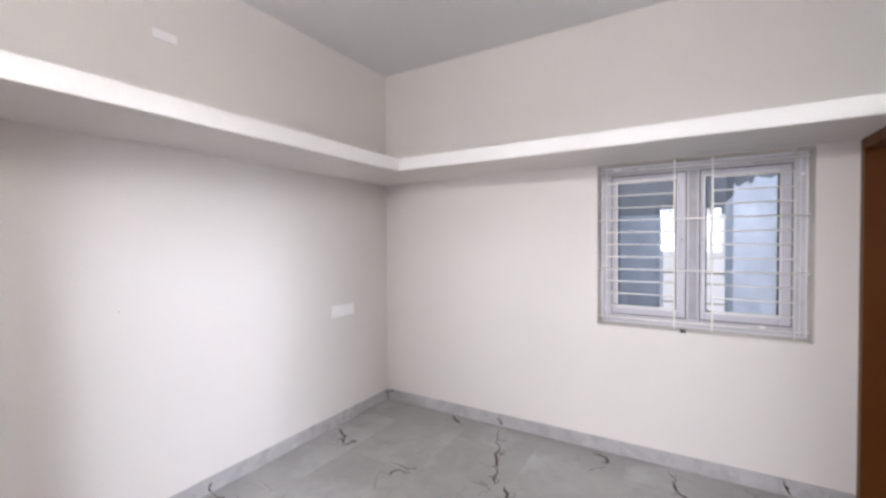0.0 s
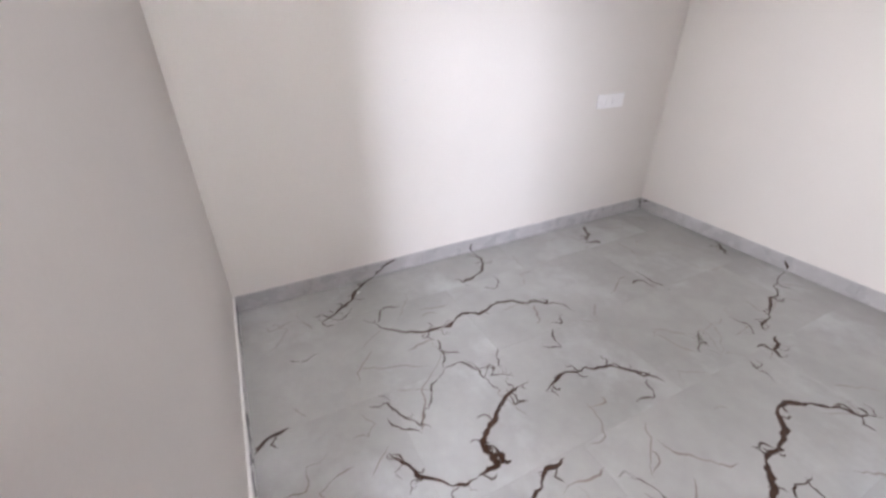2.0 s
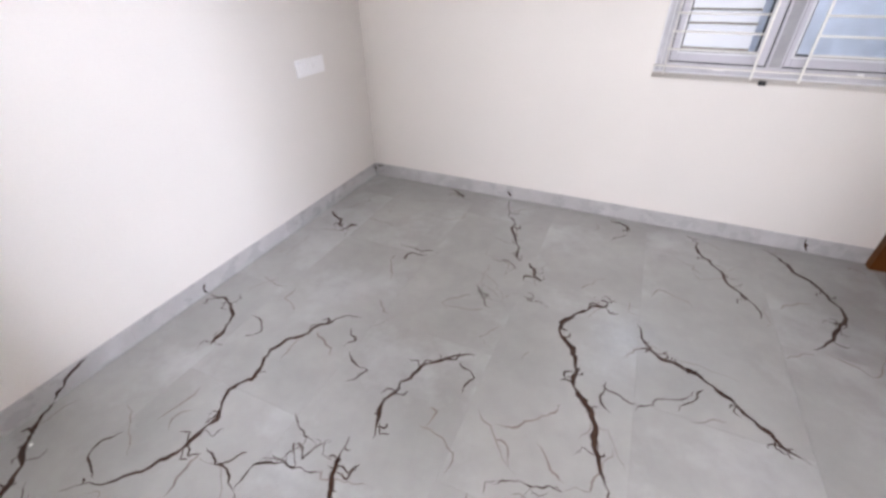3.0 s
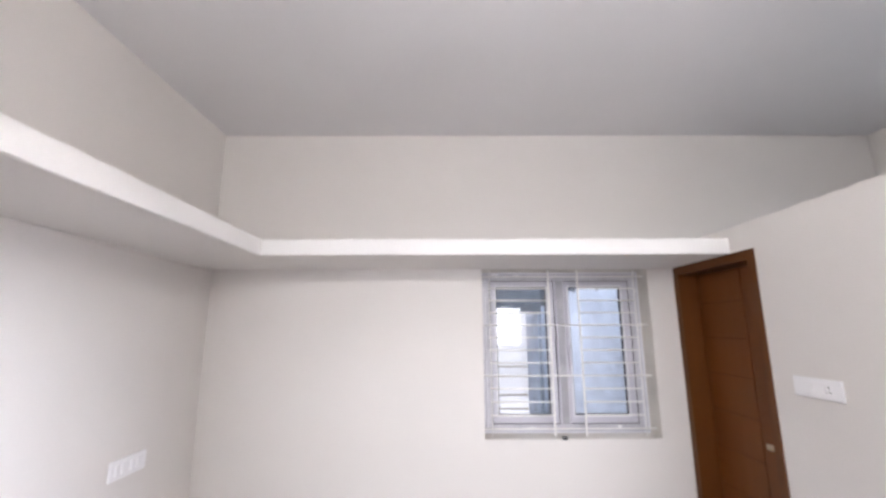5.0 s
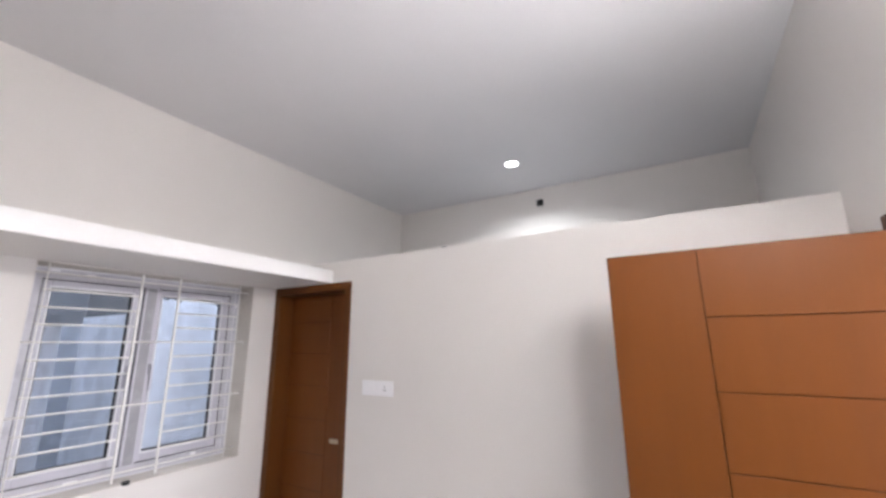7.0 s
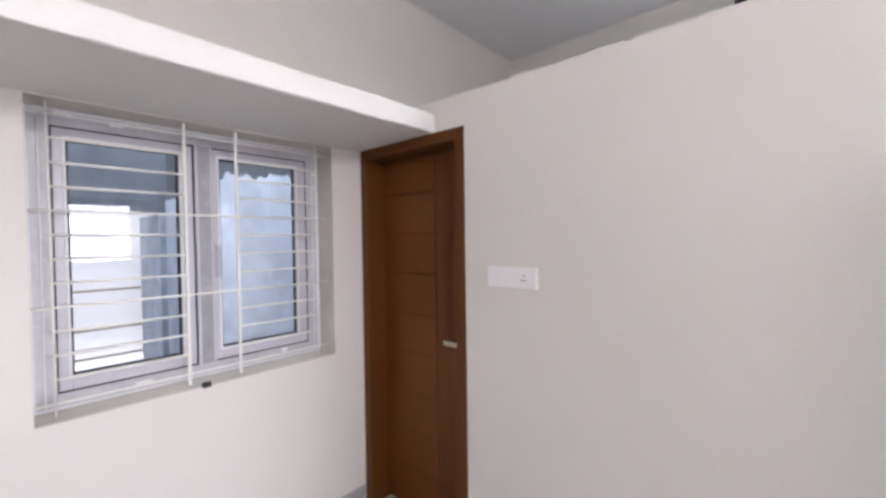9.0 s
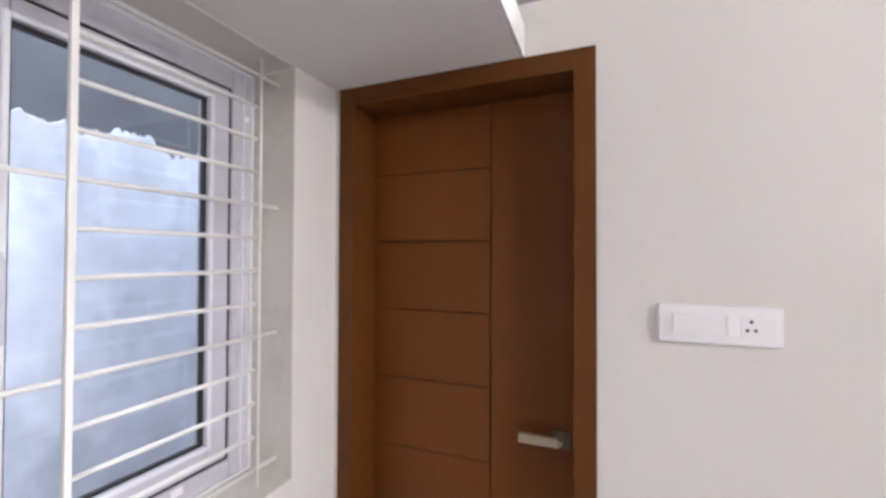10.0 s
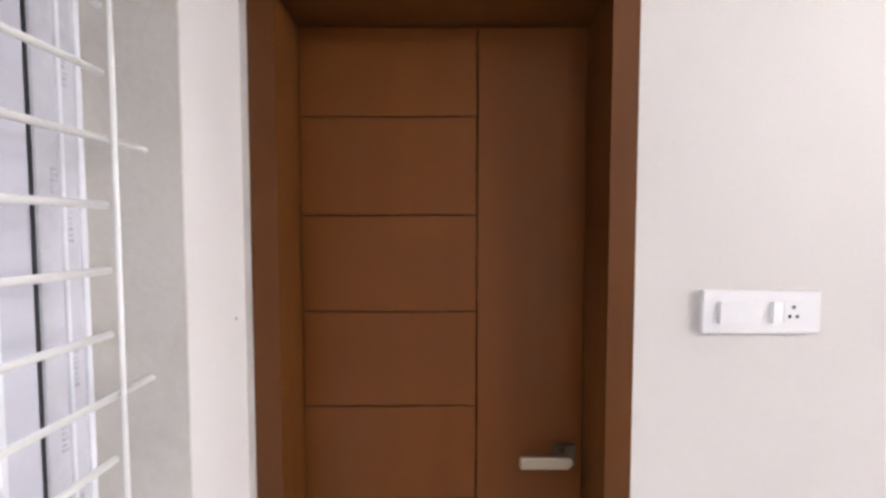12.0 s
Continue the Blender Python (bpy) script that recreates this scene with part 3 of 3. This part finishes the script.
# block out of view, added over the house to shade the yard
bm = bmesh.new()
box(bm, -3.2, 9.0, -7.2, N1, H + 0.18, 9.5)
tagged(part("roof_mass", bm, cement), "unseen block above the house, added to keep the sun off the yard", "house", kind="structure")
bm = bmesh.new()
bmesh.ops.create_grid(bm, x_segments=2, y_segments=2, size=400, matrix=Matrix.Translation((0, 0, -0.2)))
tagged(part("ground", bm, soil), "bare dusty ground round the house", "ground", kind="structure")

part("passage_side", yard_sides, whitewash, yard, "pale limewashed side of the opening")

# ---------------------------------------------------------------- skirting
SK, ST = 0.099, 0.010
runs = (("baseboard_west", 0.0, ST, -D, 0.0), ("baseboard_north", ST, W, -ST, 0.0), ("baseboard_south", ST, SX0, -D, -D + ST))
for name, x0, x1, y0, y1 in runs:
    base = new(name)
    tagged(base, "grey marble tile skirting along the wall", "baseboard", kind="structure")
    along_x = (x1 - x0) > (y1 - y0)
    a, b = (x0, x1) if along_x else (y0, y1)
    start = a
    first = 0.37 if along_x else -2.75
    cuts = [first + 0.6 * k for k in range(-1, 8) if a + 0.05 < first + 0.6 * k < b - 0.05]
    for end in cuts + [b]:
        bm = bmesh.new()
        if along_x:
            box(bm, start + 0.0006, end - 0.0006, y0, y1, 0.0, SK, 0.0015, 1)
        else:
            box(bm, x0, x1, start + 0.0006, end - 0.0006, 0.0, SK, 0.0015, 1)
        part("tile", bm, skirt_stone, base)
        start = end

# ---------------------------------------------------------------- floor tiles and their veins
bm = bmesh.new()
box(bm, 0.0, 5.55, -7.0, -D - 0.2, -0.008, 0.0)
structure("floor_hall", bm, skirt_stone, "grey marble-look floor of the hall", "floor")
bm = bmesh.new()
box(bm, -0.2, 5.75, -7.2, N1, -0.16, -0.008)
box(bm, 0.0, E2, -D - 0.2, 0.0, -0.008, -0.0012)
floor = structure("floor", bm, grout, "polished grey marble-look floor tiles with dark brown veins", "floor")
TW, TL = 0.600, 1.200
for col in range(-1, 6):
    x0, x1 = 0.37 + TW * (col), 0.37 + TW * (col + 1)
    y = -2.75 if col % 2 else -3.35
    for row in range(-1, 4):
        ya, yb = y + TL * row, y + TL * (row + 1)
        xa, xb = max(x0, 0.0), min(x1, W + 0.11)
        yc, yd = max(ya, -D - 0.2), min(yb, 0.0)
        if xb - xa < 0.02 or yd - yc < 0.02:
            continue
        part("tile", box(bmesh.new(), xa + 0.0007, xb - 0.0007, yc + 0.0007, yd - 0.0007, -0.009, 0.0, 0.0008, 1), tile_stone, floor)


def ribbon(bm, pts, width, rng, z, levels=3):
    """A crack-like band along a line, kinked, of slowly changing width, ending in points."""
    line = [Vector(p) for p in pts]
    for level in range(levels):
        sway = (0.17, 0.16, 0.13, 0.12)[level]
        out = [line[0]]
        for a, b in zip(line, line[1:]):
            d = b - a
            out += [a + d * rng.uniform(0.35, 0.65) + Vector((-d.y, d.x)) * rng.uniform(-sway, sway), b]
        line = out
    n = len(line)
    swell = [rng.uniform(0.30, 1.40) for _ in range(n // 4 + 2)]
    left, right = [], []
    for i, p in enumerate(line):
        d = (line[min(i + 1, n - 1)] - line[max(i - 1, 0)]).normalized()
        side = Vector((-d.y, d.x))
        k, f = divmod(i / 4, 1)
        w = width * min(1.0, 0.12 + 5 * min(i, n - 1 - i) / n) * (swell[int(k)] * (1 - f) + swell[int(k) + 1] * f)
        left.append(bm.verts.new((*(p + side * w * 0.5), z)))
        right.append(bm.verts.new((*(p - side * w * 0.5), z)))
    for i in range(n - 1):
        bm.faces.new((right[i], right[i + 1], left[i + 1], left[i]))
    return line


vein_rng = random.Random(11)


def vein(width, *pts, twigs=3):
    bm = bmesh.new()
    line = ribbon(bm, pts, width * (1.0 if 0.011 < width < 0.0195 else 0.78), vein_rng, 0.0006, 4)
    for _ in range(twigs * 4):
        a = line[vein_rng.randrange(2, len(line) - 1)]
        ang = vein_rng.uniform(0, 2 * math.pi)
        l = vein_rng.uniform(0.010, 0.060)
        mid = a + Vector((math.cos(ang), math.sin(ang))) * l
        end = mid + Vector((math.cos(ang + 1.3), math.sin(ang + 1.3))) * l * 0.8
        ribbon(bm, (a, mid, end), width * vein_rng.uniform(0.2, 0.4), vein_rng, 0.0005, 2)
    part("vein", bm, vein_stone, floor, "dark brown vein in the tile")


vein(0.020, (0.42, -2.70), (0.57, -2.58), (0.67, -2.43), (0.69, -2.29), (0.62, -2.17), (0.67, -2.09), (0.63, -1.98), (0.65, -1.84), (0.73, -1.70), (0.89, -1.58))
vein(0.018, (0.01, -2.50), (0.07, -2.60), (0.15, -2.68), (0.24, -2.76), (0.33, -2.91))
vein(0.022, (1.50, -1.58), (1.36, -1.68), (1.26, -1.84), (1.25, -2.00), (1.29, -2.11))
vein(0.030, (1.205, -2.14), (1.25, -2.31), (1.33, -2.43), (1.38, -2.50), (1.48, -2.49), (1.50, -2.59), twigs=5)
vein(0.014, (1.50, -2.59), (1.39, -2.79), (1.26, -2.85))
vein(0.026, (2.05, -0.94), (1.94, -1.03), (1.84, -1.18), (1.84, -1.31), (1.93, -1.48), (1.98, -1.62), (2.04, -1.77), (2.09, -1.91), (2.12, -2.00), twigs=5)
vein(0.022, (2.16, -1.07), (2.19, -1.18), (2.27, -1.27), (2.38, -1.29), (2.47, -1.34), (2.56, -1.43), (2.65, -1.51), (2.76, -1.58), twigs=4)
vein(0.020, (1.21, -0.05), (1.34, -0.36), (1.45, -0.66), (1.50, -0.79))
vein(0.018, (1.55, -0.78), (1.60, -0.88), (1.66, -0.93), twigs=1)
vein(0.018, (2.42, -0.07), (2.47, -0.26), (2.56, -0.41), (2.65, -0.60), (2.72, -0.79))
vein(0.018, (2.84, -0.06), (2.95, -0.27), (3.07, -0.49), (3.05, -0.72), (2.90, -0.93))
vein(0.019, (0.02, -1.75), (0.20, -1.77), (0.32, -1.92), (0.34, -2.02))
vein(0.019, (0.07, -0.72), (0.19, -0.79), (0.27, -0.88), twigs=2)
vein(0.018, (0.27, -0.92), (0.36, -0.82), twigs=1)
vein(0.019, (0.73, -0.05), (0.85, -0.11), (0.87, -0.15), twigs=2)
vein(0.019, (1.93, -0.08), (2.05, -0.11), (2.07, -0.16), twigs=2)
vein(0.018, (1.58, -2.25), (1.59, -2.35), (1.66, -2.46), (1.68, -2.60), twigs=2)
vein(0.014, (0.96, -3.18), (1.03, -3.32), twigs=1)

vein(0.034, (1.43, -2.47), (1.49, -2.47), (1.50, -2.53), twigs=1)
vein(0.030, (2.36, -1.285), (2.40, -1.295), (2.43, -1.315), twigs=0)
vein(0.008, (2.27, -1.50), (2.33, -1.47), (2.39, -1.40), twigs=0)
vein(0.008, (1.02, -2.33), (1.06, -2.24), (1.10, -2.28), (1.14, -2.18), twigs=2)
vein(0.008, (1.33, -1.10), (1.42, -1.16), (1.38, -1.20), twigs=1)

# fine cracks between the large veins
vein(0.009, (0.75, -2.39), (0.83, -2.42), (0.96, -2.46), twigs=0)
vein(0.009, (0.96, -2.46), (1.05, -2.57), (1.14, -2.65), (1.22, -2.69), twigs=0)
vein(0.008, (0.83, -2.42), (0.90, -2.34), twigs=0)
vein(0.009, (0.96, -2.46), (0.96, -2.36), (1.10, -2.32), (0.98, -2.31), twigs=0)
vein(0.008, (1.10, -2.32), (1.03, -2.24), twigs=0)
vein(0.008, (0.95, -2.14), (1.03, -2.19), (1.09, -2.21), twigs=0)
vein(0.010, (0.88, -1.66), (0.95, -1.72), (0.92, -1.78), twigs=0)
vein(0.010, (0.96, -1.79), (1.10, -1.85), (1.04, -1.93), twigs=0)
vein(0.011, (1.45, -1.64), (1.54, -1.70), (1.52, -1.79), twigs=0)
vein(0.009, (0.48, -2.63), (0.37, -2.57), (0.40, -2.47), twigs=0)
vein(0.009, (0.36, -1.79), (0.49, -1.85), (0.44, -1.91), twigs=0)
vein(0.008, (1.10, -2.80), (1.23, -2.70), twigs=0)
vein(0.008, (2.04, -1.52), (2.11, -1.54), (2.18, -1.56), twigs=0)
vein(0.008, (2.05, -1.49), (2.04, -1.58), (2.09, -1.64), twigs=0)
vein(0.010, (2.33, -1.53), (2.39, -1.45), (2.43, -1.37), twigs=0)
vein(0.007, (1.75, -2.09), (1.83, -2.04), (1.88, -2.04), (1.98, -2.02), twigs=1)
vein(0.008, (1.59, -1.09), (1.65, -1.12), (1.71, -1.11), twigs=1)
vein(0.007, (1.37, -1.08), (1.39, -1.18), (1.46, -1.25), twigs=0)
vein(0.008, (1.33, -0.84), (1.43, -0.81), (1.49, -0.87), twigs=1)
vein(0.009, (0.74, -0.91), (0.90, -0.93), (0.96, -0.88), twigs=1)
vein(0.009, (1.01, -2.85), (1.03, -2.77), (1.17, -2.70), (1.23, -2.65), twigs=1)
vein(0.008, (0.57, -2.98), (0.60, -3.05), (0.56, -3.12), twigs=0)
vein(0.007, (1.96, -0.34), (2.04, -0.24), (2.07, -0.22), twigs=0)
vein(0.008, (0.27, -2.95), (0.26, -2.90), (0.36, -2.81), (0.28, -2.72), twigs=1)
vein(0.007, (2.28, -1.48), (2.24, -1.54), (2.18, -1.59), twigs=0)
vein(0.012, (0.85, -1.05), (0.85, -0.96), (0.95, -0.95), twigs=0)
vein(0.008, (0.96, -2.36), (1.14, -2.31), (1.19, -2.29), twigs=0)

# veins that run up over the skirting
def skirt_vein(base, m, *pts):
    bm = bmesh.new()
    ribbon(bm, pts, 0.013, vein_rng, 0.0005)
    bmesh.ops.transform(bm, matrix=m, verts=bm.verts)
    part("vein", bm, vein_stone, bpy.data.objects[base], "dark brown vein in the tile")


north_face = Matrix.Translation((0, -ST, 0)) @ Matrix(((1, 0, 0, 0), (0, 0, -1, 0), (0, 1, 0, 0), (0, 0, 0, 1)))
west_face = Matrix.Translation((ST, 0, 0)) @ Matrix(((0, 0, 1, 0), (1, 0, 0, 0), (0, 1, 0, 0), (0, 0, 0, 1)))
skirt_vein("baseboard_north", north_face, (3.03, 0.09), (3.05, 0.05), (3.07, 0.01))
skirt_vein("baseboard_north", north_face, (1.17, 0.06), (1.20, 0.03), (1.21, 0.005))
skirt_vein("baseboard_north", north_face, (0.02, 0.07), (0.05, 0.085), (0.09, 0.09))
skirt_vein("baseboard_west", west_face, (-2.33, 0.092), (-2.40, 0.075), (-2.45, 0.035), (-2.50, 0.004))
skirt_vein("baseboard_west", west_face, (-1.75, 0.065), (-1.77, 0.04), (-1.755, 0.004))
skirt_vein("baseboard_west", west_face, (-0.03, 0.09), (-0.015, 0.05), (-0.012, 0.01))

# white filler along the top of the skirting beside the entrance
part("filler_line", box(bmesh.new(), ST, SX0, -D + 0.001, -D + ST + 0.001, SK, SK + 0.003), white_paint, bpy.data.objects["baseboard_south"], "white filler line")

# faint hairline veins
bm = bmesh.new()
hair = random.Random(23)
ribbon(bm, ((0.72, -2.41), (0.92, -2.47), (1.10, -2.62), (1.24, -2.70)), 0.008, hair, 0.0004)
for line in (((1.69, -1.87), (1.77, -1.85), (1.87, -1.75), (1.90, -1.68)), ((0.87, -1.26), (0.77, -1.09), (0.78, -1.02)), ((0.68, -2.73), (0.74, -2.79), (0.87, -2.86)),
             ((1.68, -2.14), (1.69, -2.24), (1.69, -2.35)), ((1.85, -1.88), (1.92, -1.96), (1.97, -1.99)), ((1.61, -1.84), (1.71, -1.93), (1.81, -2.02))):
    ribbon(bm, line, 0.007, hair, 0.0004)
for _ in range(110):
    p = Vector((hair.uniform(0.05, 3.25), hair.uniform(-3.25, -0.05)))
    ang = hair.uniform(0, 2 * math.pi)
    pts = [p]
    for _ in range(hair.randrange(2, 5)):
        ang += hair.choice((-1.5, -0.3, -0.15, 0.1, 0.25, 1.2))
        p = p + Vector((math.cos(ang), math.sin(ang))) * hair.uniform(0.03, 0.11)
        p = Vector((min(max(p.x, 0.02), 3.32), min(max(p.y, -3.31), -0.02)))
        pts.append(p)
    ribbon(bm, pts, hair.uniform(0.003, 0.008), hair, 0.0003, 2)
hairs = part("hairline_veins", bm, vein_faint, floor, "faint brown hairline veins")
hairs["kind"] = "stuff"
